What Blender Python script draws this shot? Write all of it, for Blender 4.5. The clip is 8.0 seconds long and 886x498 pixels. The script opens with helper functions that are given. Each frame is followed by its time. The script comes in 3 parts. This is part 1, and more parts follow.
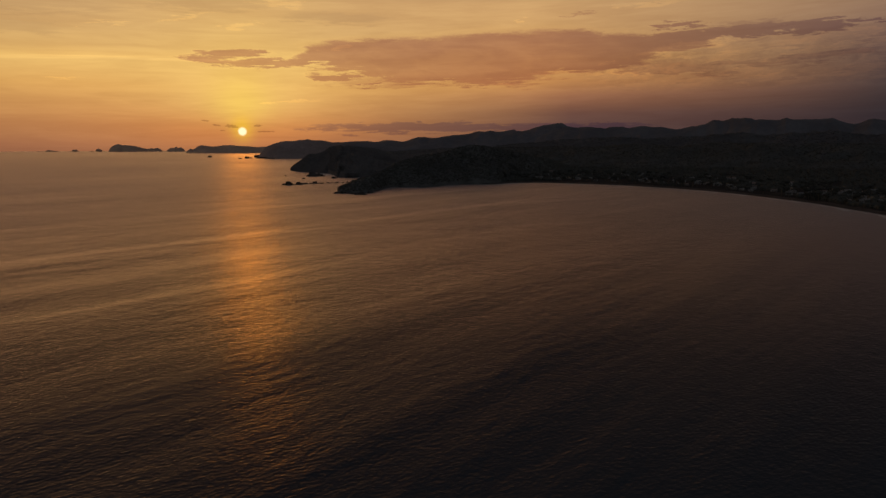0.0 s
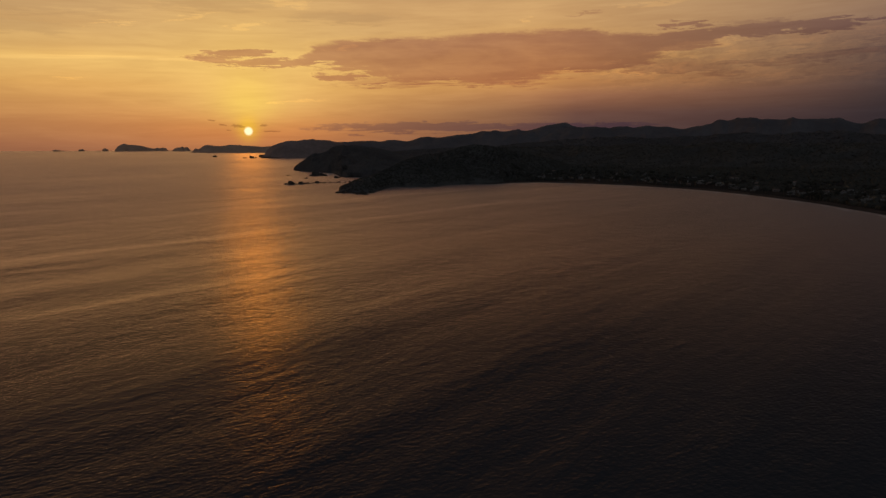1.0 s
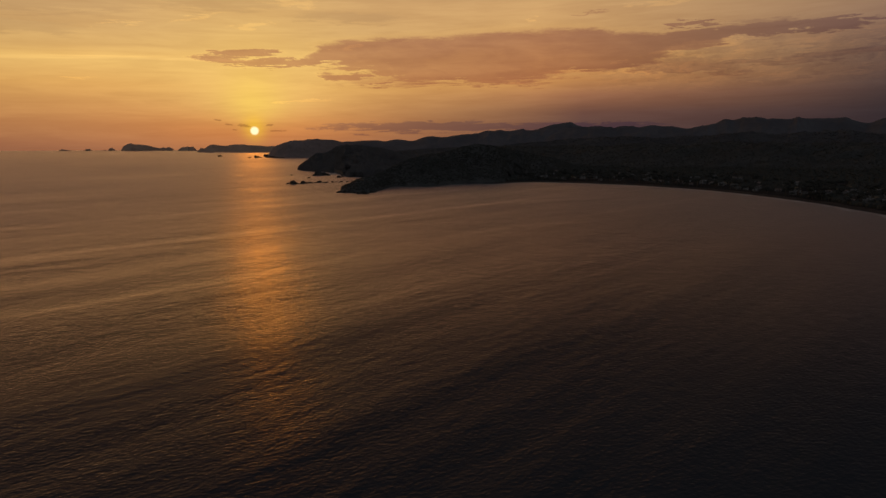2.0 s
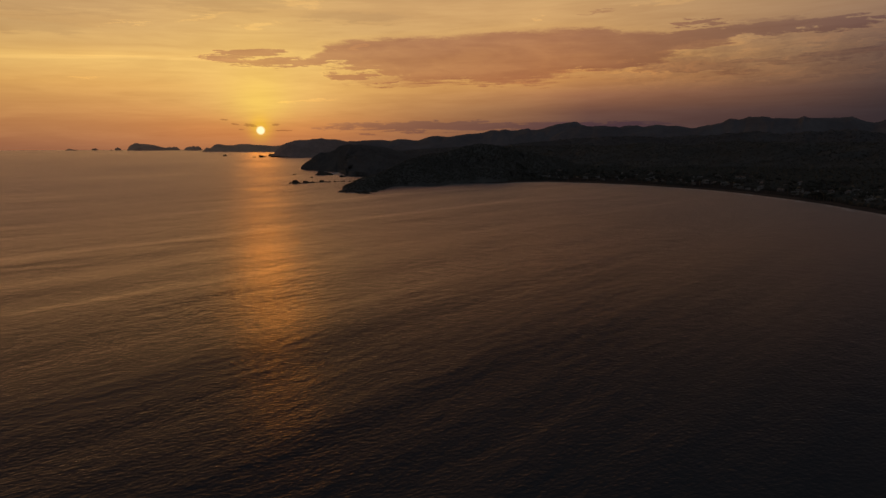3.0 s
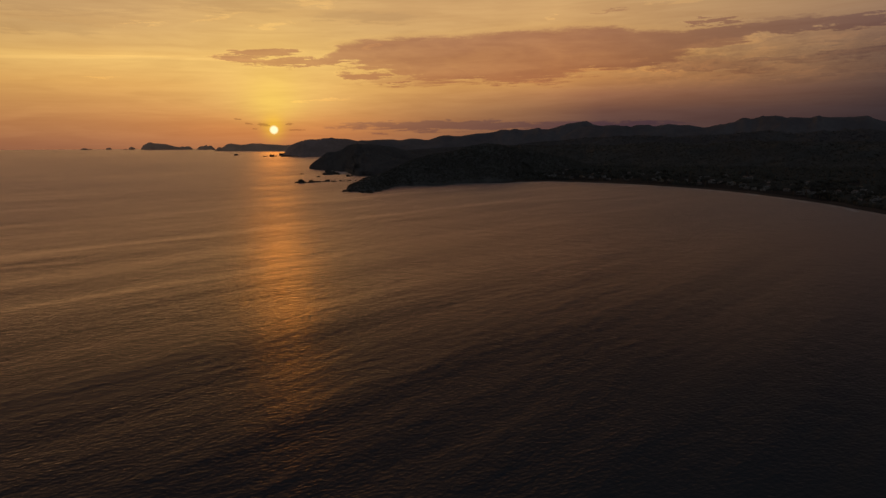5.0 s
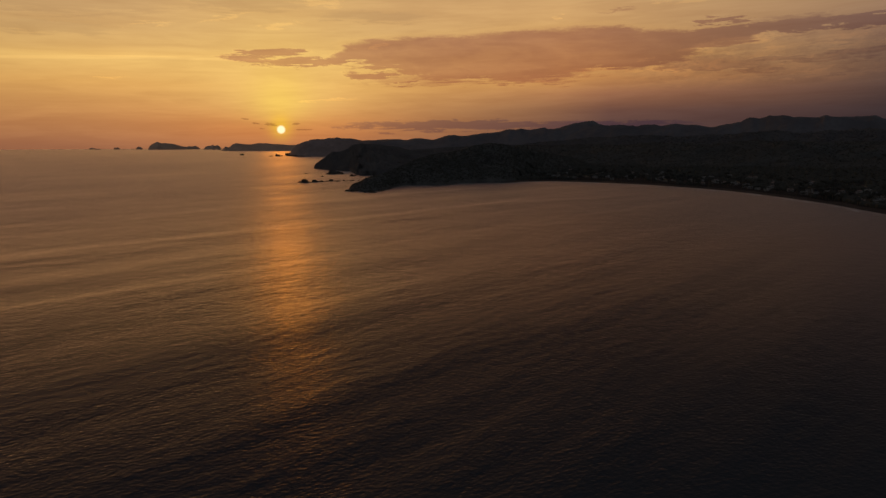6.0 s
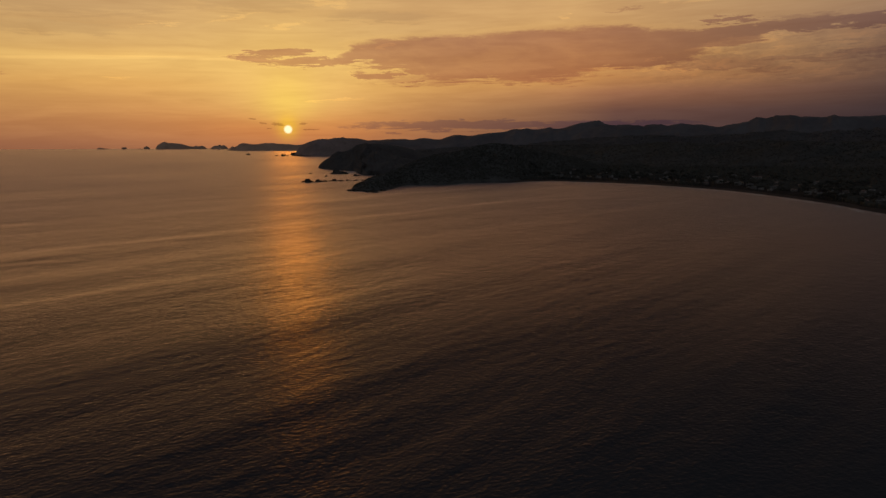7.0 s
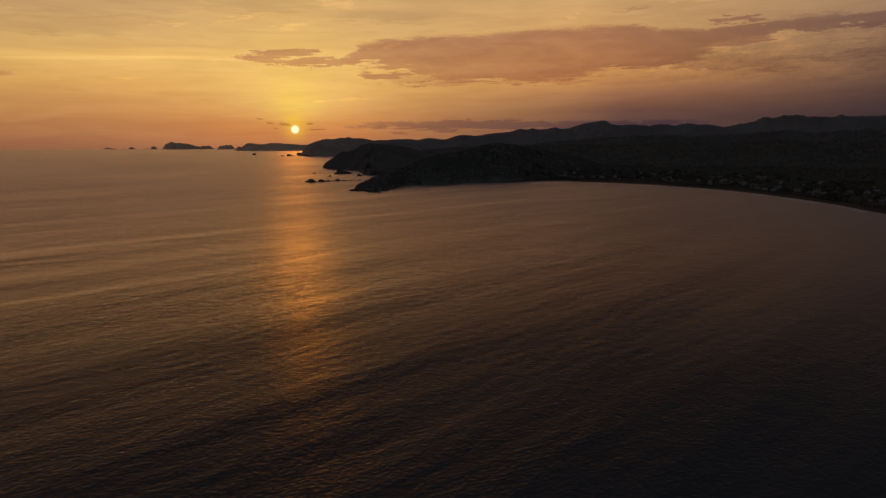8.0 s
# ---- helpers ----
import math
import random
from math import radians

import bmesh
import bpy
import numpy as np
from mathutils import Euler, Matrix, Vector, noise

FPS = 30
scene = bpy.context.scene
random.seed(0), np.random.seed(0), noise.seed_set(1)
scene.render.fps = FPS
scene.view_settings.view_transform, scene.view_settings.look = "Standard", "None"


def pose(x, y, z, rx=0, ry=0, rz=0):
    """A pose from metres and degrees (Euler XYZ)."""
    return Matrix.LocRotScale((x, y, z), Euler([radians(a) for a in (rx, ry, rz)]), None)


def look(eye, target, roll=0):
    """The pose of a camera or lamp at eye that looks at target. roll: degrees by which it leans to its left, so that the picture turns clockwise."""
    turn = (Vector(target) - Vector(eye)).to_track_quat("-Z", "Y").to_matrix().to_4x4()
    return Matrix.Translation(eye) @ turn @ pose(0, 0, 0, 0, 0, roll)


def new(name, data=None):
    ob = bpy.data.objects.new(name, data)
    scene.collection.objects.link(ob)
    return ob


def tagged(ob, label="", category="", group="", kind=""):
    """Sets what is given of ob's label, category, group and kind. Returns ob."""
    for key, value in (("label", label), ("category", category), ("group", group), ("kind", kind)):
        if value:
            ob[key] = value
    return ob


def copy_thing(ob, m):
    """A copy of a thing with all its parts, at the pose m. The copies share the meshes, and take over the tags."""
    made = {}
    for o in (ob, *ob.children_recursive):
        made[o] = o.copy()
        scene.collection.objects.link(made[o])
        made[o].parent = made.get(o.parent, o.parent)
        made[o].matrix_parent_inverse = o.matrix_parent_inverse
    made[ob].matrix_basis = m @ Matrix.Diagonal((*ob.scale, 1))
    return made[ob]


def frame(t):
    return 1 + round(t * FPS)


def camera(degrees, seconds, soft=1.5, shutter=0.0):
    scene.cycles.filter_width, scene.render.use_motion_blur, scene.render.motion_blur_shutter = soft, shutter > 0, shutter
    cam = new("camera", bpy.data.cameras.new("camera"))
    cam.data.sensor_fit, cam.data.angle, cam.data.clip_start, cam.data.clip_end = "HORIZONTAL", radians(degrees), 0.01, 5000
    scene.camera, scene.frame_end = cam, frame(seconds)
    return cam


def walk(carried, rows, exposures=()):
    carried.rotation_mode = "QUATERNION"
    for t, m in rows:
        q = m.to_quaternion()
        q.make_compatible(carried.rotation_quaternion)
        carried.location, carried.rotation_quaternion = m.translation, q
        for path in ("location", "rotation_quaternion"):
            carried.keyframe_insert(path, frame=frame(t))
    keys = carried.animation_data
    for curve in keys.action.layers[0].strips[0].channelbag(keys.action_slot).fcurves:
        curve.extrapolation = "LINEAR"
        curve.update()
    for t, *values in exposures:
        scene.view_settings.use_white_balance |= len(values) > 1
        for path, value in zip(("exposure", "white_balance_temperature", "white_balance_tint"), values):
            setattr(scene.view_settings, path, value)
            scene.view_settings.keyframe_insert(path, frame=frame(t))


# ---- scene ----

# A bay at sunset seen from 54 m above the water. x right, y ahead, z up; the sea lies at z = 0.
EYE = 54.0
cam = camera(69.03, 8.0)
ROWS = [
    (0.0, 0.00, 0.00, -0.02, 0.000, -9.345, 0.0),
    (0.5, 2.40, -0.34, 0.01, 0.241, -9.357, 0.0),
    (1.0, 4.79, -0.68, 0.04, 0.487, -9.373, 0.0),
    (1.5, 7.19, -1.01, 0.08, 0.734, -9.390, 0.0),
    (3.0, 14.38, -1.96, 0.23, 1.473, -9.445, 0.0),
    (3.5, 16.78, -2.23, 0.29, 1.731, -9.459, 0.0),
    (4.0, 19.18, -2.45, 0.34, 1.998, -9.471, 0.0),
    (4.5, 21.59, -2.64, 0.38, 2.276, -9.484, 0.0),
    (6.0, 28.82, -3.09, 0.52, 3.147, -9.523, 0.0),
    (6.5, 31.21, -3.25, 0.56, 3.441, -9.533, 0.0),
    (7.0, 33.60, -3.41, 0.60, 3.730, -9.539, 0.0),
    (7.5, 36.00, -3.57, 0.64, 4.017, -9.540, 0.0),
    (8.0, 38.39, -3.74, 0.67, 4.308, -9.540, 0.0),
]
walk(cam, [(t, pose(x, y, EYE + z, 90 + pitch, roll, yaw)) for t, x, y, z, yaw, pitch, roll in ROWS])


# ---- node helpers ----
def lin(r, g, b):
    """Linear colour from 0-255 display values."""
    return tuple((c / 255 / 12.92) if c < 10.3 else ((c / 255 + 0.055) / 1.055) ** 2.4 for c in (r, g, b)) + (1.0,)


class Nodes:
    """Short hand for building a node tree."""

    def __init__(self, tree):
        self.tree = tree
        tree.nodes.clear()

    def put(self, kind):
        return self.tree.nodes.new(kind)

    def wire(self, value, socket):
        if isinstance(value, bpy.types.NodeSocket):
            self.tree.links.new(value, socket)
        else:
            socket.default_value = value

    def m(self, op, a, b=0.0, c=0.0, clamp=False):
        n = self.put("ShaderNodeMath")
        n.operation, n.use_clamp = op, clamp
        for v, k in zip((a, b, c), n.inputs):
            self.wire(v, k)
        return n.outputs[0]

    def vm(self, op, a, b=(0, 0, 0)):
        n = self.put("ShaderNodeVectorMath")
        n.operation = op
        self.wire(a, n.inputs[0])
        self.wire(b, n.inputs[1])
        return n.outputs["Value" if op in ("DOT_PRODUCT", "LENGTH") else "Vector"]

    def span(self, v, lo, hi, smooth=True, out=(0.0, 1.0)):
        n = self.put("ShaderNodeMapRange")
        n.interpolation_type = "SMOOTHSTEP" if smooth else "LINEAR"
        for x, k in zip((v, lo, hi, out[0], out[1]), n.inputs):
            self.wire(x, k)
        return n.outputs[0]

    def ramp(self, v, stops):
        n = self.put("ShaderNodeValToRGB")
        els = n.color_ramp.elements
        while len(els) < len(stops):
            els.new(1.0)
        for e, (p, col) in zip(els, stops):
            e.position, e.color = p, col
        self.wire(v, n.inputs[0])
        return n.outputs[0]

    def mix(self, f, a, b, blend="MIX"):
        n = self.put("ShaderNodeMix")
        n.data_type, n.blend_type, n.clamp_factor = "RGBA", blend, True
        self.wire(f, n.inputs[0])
        self.wire(a, n.inputs[6])
        self.wire(b, n.inputs[7])
        return n.outputs[2]

    def noise(self, vec, scale, detail=4.0, rough=0.5, warp=0.0):
        n = self.put("ShaderNodeTexNoise")
        for k, v in (("Vector", vec), ("Scale", scale), ("Detail", detail), ("Roughness", rough), ("Distortion", warp)):
            self.wire(v, n.inputs[k])
        return n.outputs["Fac"]

    def xyz(self, x, y, z):
        n = self.put("ShaderNodeCombineXYZ")
        for v, k in zip((x, y, z), n.inputs):
            self.wire(v, k)
        return n.outputs[0]


# ---- world: sunset sky with its cloud bank ----
SUN_AZ, SUN_EL = -17.03, 0.95          # degrees; azimuth to the right of straight ahead
world = bpy.data.worlds.new("sky")
scene.world = world
world.use_nodes = True
w = Nodes(world.node_tree)
ray = w.vm("NORMALIZE", w.put("ShaderNodeTexCoord").outputs["Generated"])
split = w.put("ShaderNodeSeparateXYZ")
w.wire(ray, split.inputs[0])
DEG = 180 / math.pi
az = w.m("MULTIPLY", w.m("ARCTAN2", split.outputs[0], split.outputs[1]), DEG)
el = w.m("MULTIPLY", w.m("ARCSINE", split.outputs[2]), DEG)


def sky_ramp(stops):
    """Colours by elevation in degrees, from -2 to 90; the scale is a square root, fine near the horizon."""
    pos = w.m("SQRT", w.m("DIVIDE", w.m("ADD", el, 2.0, clamp=False), 92.0, clamp=True))
    return w.ramp(pos, [(math.sqrt((e + 2) / 92), lin(*c)) for e, c in stops])


west = sky_ramp([(-1, (156, 104, 76)), (0, (174, 116, 79)), (1.5, (197, 136, 84)), (3, (216, 157, 92)), (4.5, (230, 174, 98)),
                 (6.2, (240, 192, 112)), (7.0, (229, 182, 110)), (9, (216, 172, 112)), (11.5, (213, 169, 113)), (14, (224, 176, 122)), (20, (202, 144, 103)),
                 (30, (60, 46, 46)), (50, (24, 22, 26)), (90, (17, 18, 22))])
middle = sky_ramp([(-1, (92, 66, 60)), (0, (98, 70, 62)), (1.5, (104, 74, 66)), (2.5, (118, 82, 69)), (4, (168, 114, 80)), (5.2, (204, 144, 86)), (7, (214, 160, 95)),
                   (9, (214, 166, 106)), (11.5, (212, 167, 112)), (12.8, (150, 114, 92)), (15.5, (76, 64, 61)), (20, (42, 42, 45)), (30, (28, 33, 37)), (50, (18, 18, 22)), (90, (17, 18, 22))])
north = sky_ramp([(-1, (52, 43, 46)), (0, (56, 46, 48)), (2, (53, 45, 49)), (3.2, (64, 53, 54)), (4.5, (79, 64, 62)), (6.5, (102, 81, 74)), (8, (127, 100, 87)),
                  (10, (149, 118, 96)), (11.5, (151, 119, 96)), (12.2, (62, 55, 60)), (15, (28, 31, 35)), (24, (20, 25, 28)), (50, (16, 17, 21)), (90, (16, 17, 21))])
sky = w.mix(w.span(az, -13, 11, smooth=False), west, middle)
sky = w.mix(w.span(az, 7, 34, smooth=False), sky, north)
sky = w.mix(w.span(az, -29, -42, smooth=False, out=(0.0, 0.6)), sky, w.mix(1.0, sky, (0.72, 0.72, 0.78, 1), "MULTIPLY"))
# the sky far from the sun: a clear dusk
dusk = w.put("ShaderNodeTexSky")
dusk.sky_type, dusk.sun_disc, dusk.altitude = "NISHITA", False, 50
dusk.sun_elevation, dusk.sun_rotation = radians(SUN_EL), radians(SUN_AZ)
dusk_light = w.mix(1.0, dusk.outputs[0], (0.05, 0.05, 0.05, 1), "MULTIPLY")
rear = w.mix(1.0, dusk_light, (0.066, 0.067, 0.078, 1), "ADD")
turned = w.span(w.m("ABSOLUTE", w.m("SUBTRACT", az, 0.0)), 42, 95)
sky = w.mix(turned, sky, rear)
# glow round the sun, taller than wide
du = w.m("SUBTRACT", az, SUN_AZ)
dv = w.m("SUBTRACT", el, SUN_EL)


def lobe(wide, high, lift=0.0):
    a = w.m("POWER", w.m("DIVIDE", du, wide), 2.0)
    b = w.m("POWER", w.m("DIVIDE", w.m("SUBTRACT", dv, lift), high), 2.0)
    return w.m("EXPONENT", w.m("MULTIPLY", w.m("ADD", a, b), -1.0))


rise = w.span(el, 0.4, 3.6)
sky = w.mix(w.m("MULTIPLY", lobe(9.0, 1.9, 0.2), 0.46), sky, lin(238, 146, 70))
sky = w.mix(w.m("MULTIPLY", w.m("MULTIPLY", lobe(7.0, 6.0, 4.0), 0.60), rise), sky, lin(252, 206, 118))
sky = w.mix(w.m("MULTIPLY", w.m("MULTIPLY", lobe(2.4, 3.2, 1.6), 0.74), rise), sky, lin(255, 212, 98))
sky = w.mix(w.m("MULTIPLY", lobe(0.85, 0.95, 0.3), 0.78), sky, lin(255, 200, 62))
# clouds: soft ellipses (azimuth, elevation, half width, half height, tilt) torn by stretched noise
sheet = w.xyz(az, w.m("MULTIPLY", w.m("ADD", el, w.m("MULTIPLY", az, 0.035)), 3.6), 0.0)
torn = w.m("SUBTRACT", w.noise(sheet, 0.30, 8.0, 0.60, 0.5), 0.5)
fine = w.m("SUBTRACT", w.noise(sheet, 1.3, 6.0, 0.62, 0.3), 0.5)
grit = w.m("SUBTRACT", w.noise(w.xyz(az, w.m("MULTIPLY", el, 2.6), 7.0), 4.5, 5.0, 0.6, 0.3), 0.5)
streak = w.m("SUBTRACT", w.noise(w.xyz(w.m("MULTIPLY", az, 0.35), w.m("MULTIPLY", w.m("SUBTRACT", el, w.m("MULTIPLY", az, 0.03)), 4.0), 2.0), 1.0, 6.0, 0.6, 0.4), 0.5)


# the same plane, pulled about by noise so that no cloud keeps a smooth outline
az_torn = w.m("ADD", w.m("ADD", az, 0.5), w.m("ADD", w.m("MULTIPLY", torn, 7.0), w.m("MULTIPLY", fine, 2.2)))
el_torn = w.m("ADD", w.m("SUBTRACT", el, 0.14), w.m("ADD", w.m("MULTIPLY", streak, 1.5), w.m("ADD", w.m("MULTIPLY", torn, 0.9), w.m("MULTIPLY", fine, 0.55))))


def bank(shapes, rag, lo, hi, wisp=0.0, speck=0.0, warp=1.0):
    """Ellipses of (azimuth, elevation, half width, half height above, half height below, tilt), joined and torn."""
    best = None
    for u0, v0, a, up, down, tilt in shapes:
        u = w.m("SUBTRACT", az_torn if warp else az, u0)
        v = w.m("SUBTRACT", w.m("SUBTRACT", el_torn if warp else el, v0), w.m("MULTIPLY", u, tilt))
        v = w.m("MAXIMUM", w.m("DIVIDE", v, up), w.m("DIVIDE", v, -down))
        d = w.m("ADD", w.m("POWER", w.m("ABSOLUTE", w.m("DIVIDE", u, a)), 2.4), w.m("POWER", v, 2.0))
        d = w.m("SUBTRACT", 1.0, w.m("SQRT", d))
        best = d if best is None else w.m("SMOOTH_MAX", best, d, 0.10)
    best = w.m("ADD", best, w.m("MULTIPLY", torn, rag))
    best = w.m("ADD", best, w.m("MULTIPLY", fine, rag * 0.5))
    if speck:
        best = w.m("ADD", best, w.m("MULTIPLY", grit, speck))
    if wisp:
        best = w.m("ADD", best, w.m("MULTIPLY", streak, wisp))
    return w.span(best, lo, hi)


BANK = [(-6.48, 7.17, 5.74, 1.41, 1.2, 0.043), (-1.17, 6.84, 6.29, 1.97, 2.06, 0.021), (4.65, 7.01, 7.2, 2.19, 2.33, 0.009), 
             (10.36, 7.46, 5.62, 1.84, 1.92, -0.023), (14.52, 7.34, 4.08, 1.46, 1.53, 0.016), (18.49, 7.98, 4.75, 0.65, 0.96, 0.054), 
             (19.71, 9.16, 2.04, 0.21, 0.21, 0.004), (23.5, 8.39, 5.25, 0.42, 0.38, -0.0), (28.35, 8.37, 3.55, 0.52, 0.44, -0.077), 
             (-17.2, 7.0, 2.7, 0.34, 0.3, 0.06), (-18.6, 6.45, 2.4, 0.26, 0.3, 0.0), (-14.9, 6.4, 2.4, 0.34, 0.4, 0.05), 
             (-12.17, 6.56, 2.33, 0.27, 0.32, 0.102), (-8.91, 5.38, 2.76, 0.32, 0.28, 0.044), (-6.28, 4.76, 1.16, 0.09, 0.09, 0.009), 
             (32.08, 8.6, 3.1, 0.12, 0.12, -0.048)]
main = bank(BANK, 0.25, -0.06, 0.22, 0.35, 0.15)
fringe = bank(BANK, 0.25, -0.30, 0.02, 0.35, 0.2)
soft = bank([(-4.1, 4.96, 5.82, 0.56, 0.57, 0.006), (3.71, 4.96, 5.34, 0.66, 0.47, -0.006), (18.6, 5.96, 6.1, 0.62, 0.71, -0.014), 
             (25.27, 5.98, 4.36, 0.3, 0.34, -0.017), (30.52, 6.38, 4.28, 0.44, 0.4, 0.047), (22.47, 5.38, 3.74, 0.26, 0.26, -0.038), 
             (25.45, 8.87, 4.69, 0.41, 0.2, -0.02), (11.66, 10.31, 1.56, 0.13, 0.13, 0.039), (-37.5, 4.6, 1.6, 0.18, 0.18, 0.05)],
            0.5, -0.05, 0.6, 0.6, 0.4)
low = bank([(-3.0, 1.25, 9.0, 0.32, 0.5, 0.01), (-6.0, 1.2, 5.0, 0.4, 0.4, 0.0), (1.5, 1.2, 3.0, 0.35, 0.4, 0.0), (10, 1.2, 9.0, 0.4, 0.5, 0.0)], 0.4, -0.1, 0.35, 0.5, 0.35)
small = bank([(-17.85, 1.38, 0.62, 0.15, 0.16, -0.05), (-19.05, 1.46, 0.38, 0.09, 0.09, -0.08), (-19.95, 1.82, 0.38, 0.07, 0.07, -0.1), (-15.75, 1.42, 0.36, 0.12, 0.1, 0.0),
              (-18.6, 1.02, 0.3, 0.05, 0.05, 0.0), (-15.2, 0.95, 0.8, 0.06, 0.06, 0.0)], 0.6, 0.0, 0.5, 0.3, 2.2, 0)
bright = bank([(-16.23, 9.21, 1.42, 0.3, 0.26, 0.046), (-12.92, 11.0, 2.36, 0.52, 0.35, -0.071), (-26.08, 8.83, 1.87, 0.12, 0.12, 0.095), 
             (-20.87, 9.56, 2.54, 0.21, 0.17, 0.21), (17.68, 10.88, 3.25, 0.29, 0.3, 0.019), (-12.75, 3.32, 2.57, 0.19, 0.19, 0.013), 
             (-8.85, 7.68, 0.95, 0.14, 0.14, 0.116), (10.42, 5.68, 3.29, 0.32, 0.18, 0.021), 
             (15.51, 5.52, 3.62, 0.18, 0.18, -0.046), (18.53, 7.24, 2.59, 0.26, 0.26, 0.14), (21.49, 7.66, 3.75, 0.38, 0.51, 0.03), 
             (14.79, 6.53, 0.59, 0.09, 0.09, -0.03), (7.37, 10.04, 0.47, 0.18, 0.13, -0.022), 
             (-29.12, 4.84, 2.23, 0.08, 0.08, 0.047), (5.65, 4.86, 1.45, 0.14, 0.14, 0.021)],
              0.5, 0.0, 0.7, 0.8, 0.8)
shelf = bank([(-28.24, 6.49, 12.01, 1.06, 0.08, 0.036)], 0.35, 0.0, 0.9, 0.4, 0, 0)
edge_light = bank([(-31.0, 6.28, 9.0, 0.16, 0.2, 0.055), (-22.0, 6.55, 6.5, 0.12, 0.18, 0.01)], 0.1, -0.1, 0.6, 0.25, 0, 0)
haze_bands = w.noise(w.xyz(w.m("MULTIPLY", az, 0.10), w.m("MULTIPLY", w.m("SUBTRACT", el, w.m("MULTIPLY", az, 0.02)), 0.9), 3.0), 1.0, 5.0, 0.55, 0.6)
sky = w.mix(w.span(haze_bands, 0.38, 0.62, out=(0.0, 0.26)), sky, w.mix(1.0, sky, (0.70, 0.62, 0.62, 1), "MULTIPLY"))
sky = w.mix(w.span(streak, -0.16, 0.18, smooth=False, out=(0.0, 0.22)), sky, w.mix(1.0, sky, (0.78, 0.70, 0.68, 1), "MULTIPLY"))
veil = bank([(-31, 10.2, 8.0, 1.6, 1.3, 0.06), (-19, 10.9, 6.0, 0.8, 0.9, 0.03), (-8.5, 10.1, 5.0, 0.6, 0.5, 0.0), (-33, 8.0, 5.0, 0.7, 0.5, 0.03)], 0.5, -0.15, 0.55, 0.5, 0.2)
sky = w.mix(w.m("MULTIPLY", veil, 0.5), sky, w.mix(1.0, sky, (0.80, 0.80, 0.88, 1), "MULTIPLY"))
sky = w.mix(w.m("MULTIPLY", shelf, 0.35), sky, w.mix(1.0, sky, (1.18, 1.16, 1.05, 1), "MULTIPLY"))
sky = w.mix(w.m("MULTIPLY", edge_light, 0.55), sky, w.mix(1.0, sky, (1.22, 1.24, 1.22, 1), "MULTIPLY"))
sky = w.mix(w.m("MULTIPLY", bright, 0.60), sky, w.mix(1.0, sky, (1.28, 1.26, 1.12, 1), "MULTIPLY"))
body = w.mix(w.span(torn, -0.22, 0.25), w.mix(1.0, sky, (0.60, 0.46, 0.62, 1), "MULTIPLY"), w.mix(1.0, sky, (0.70, 0.56, 0.70, 1), "MULTIPLY"))
body = w.mix(w.span(az, 6, 28), body, w.mix(1.0, sky, (0.58, 0.52, 0.67, 1), "MULTIPLY"))
sky = w.mix(w.m("MULTIPLY", fringe, 0.40), sky, w.mix(1.0, sky, (1.12, 1.12, 1.04, 1), "MULTIPLY"))
fibre = w.noise(w.xyz(w.m("MULTIPLY", az, 0.45), w.m("MULTIPLY", w.m("SUBTRACT", el_torn, w.m("MULTIPLY", az, 0.05)), 3.2), 12.0), 1.0, 7.0, 0.62, 0.8)
north_cirrus = w.m("MULTIPLY", w.span(az, 8, 17), w.m("MULTIPLY", w.span(el, 3.6, 5.4), w.span(el, 9.6, 7.6)))
sky = w.mix(w.m("MULTIPLY", soft, 0.50), sky, body)
sky = w.mix(w.m("MULTIPLY", north_cirrus, w.span(fibre, 0.46, 0.66, out=(0.0, 0.6))), sky, w.mix(1.0, sky, (1.35, 1.26, 1.12, 1), "MULTIPLY"))
sky = w.mix(w.m("MULTIPLY", north_cirrus, w.span(fibre, 0.50, 0.34, out=(0.0, 0.5))), sky, w.mix(1.0, sky, (0.72, 0.68, 0.78, 1), "MULTIPLY"))
sky = w.mix(w.m("MULTIPLY", main, 0.92), sky, body)
sky = w.mix(w.m("MULTIPLY", low, 0.80), sky, w.mix(1.0, sky, (0.54, 0.56, 0.90, 1), "MULTIPLY"))
sky = w.mix(w.m("MULTIPLY", small, 0.6), sky, w.mix(1.0, sky, (0.45, 0.38, 0.42, 1), "MULTIPLY"))
# the sun's disc
off = w.m("SQRT", w.m("ADD", w.m("POWER", du, 2.0), w.m("POWER", dv, 2.0)))
sky = w.mix(w.span(off, 0.22, 0.42, out=(1.0, 0.0)), sky, (1.25, 1.05, 0.62, 1))
back = w.put("ShaderNodeBackground")
w.wire(sky, back.inputs[0])
back.inputs[1].default_value = 1.0
w.wire(back.outputs[0], w.put("ShaderNodeOutputWorld").inputs[0])

sun_data = bpy.data.lights.new("sun", "SUN")
sun_data.energy, sun_data.angle, sun_data.color = 0.036, radians(2.0), (1.0, 0.31, 0.014)
sun = new("sun", sun_data)
a, e = radians(SUN_AZ), radians(SUN_EL + 6.2)      # the middle of the glow that stands over the disc
sun.matrix_world = look((0, 0, 0), (-math.sin(a) * math.cos(e), -math.cos(a) * math.cos(e), -math.sin(e)))


# ---- materials ----
SWELL = 50.0          # degrees from the x axis: the way the swell's crests lie
WIND = 30.0           # and those of the short wind sea


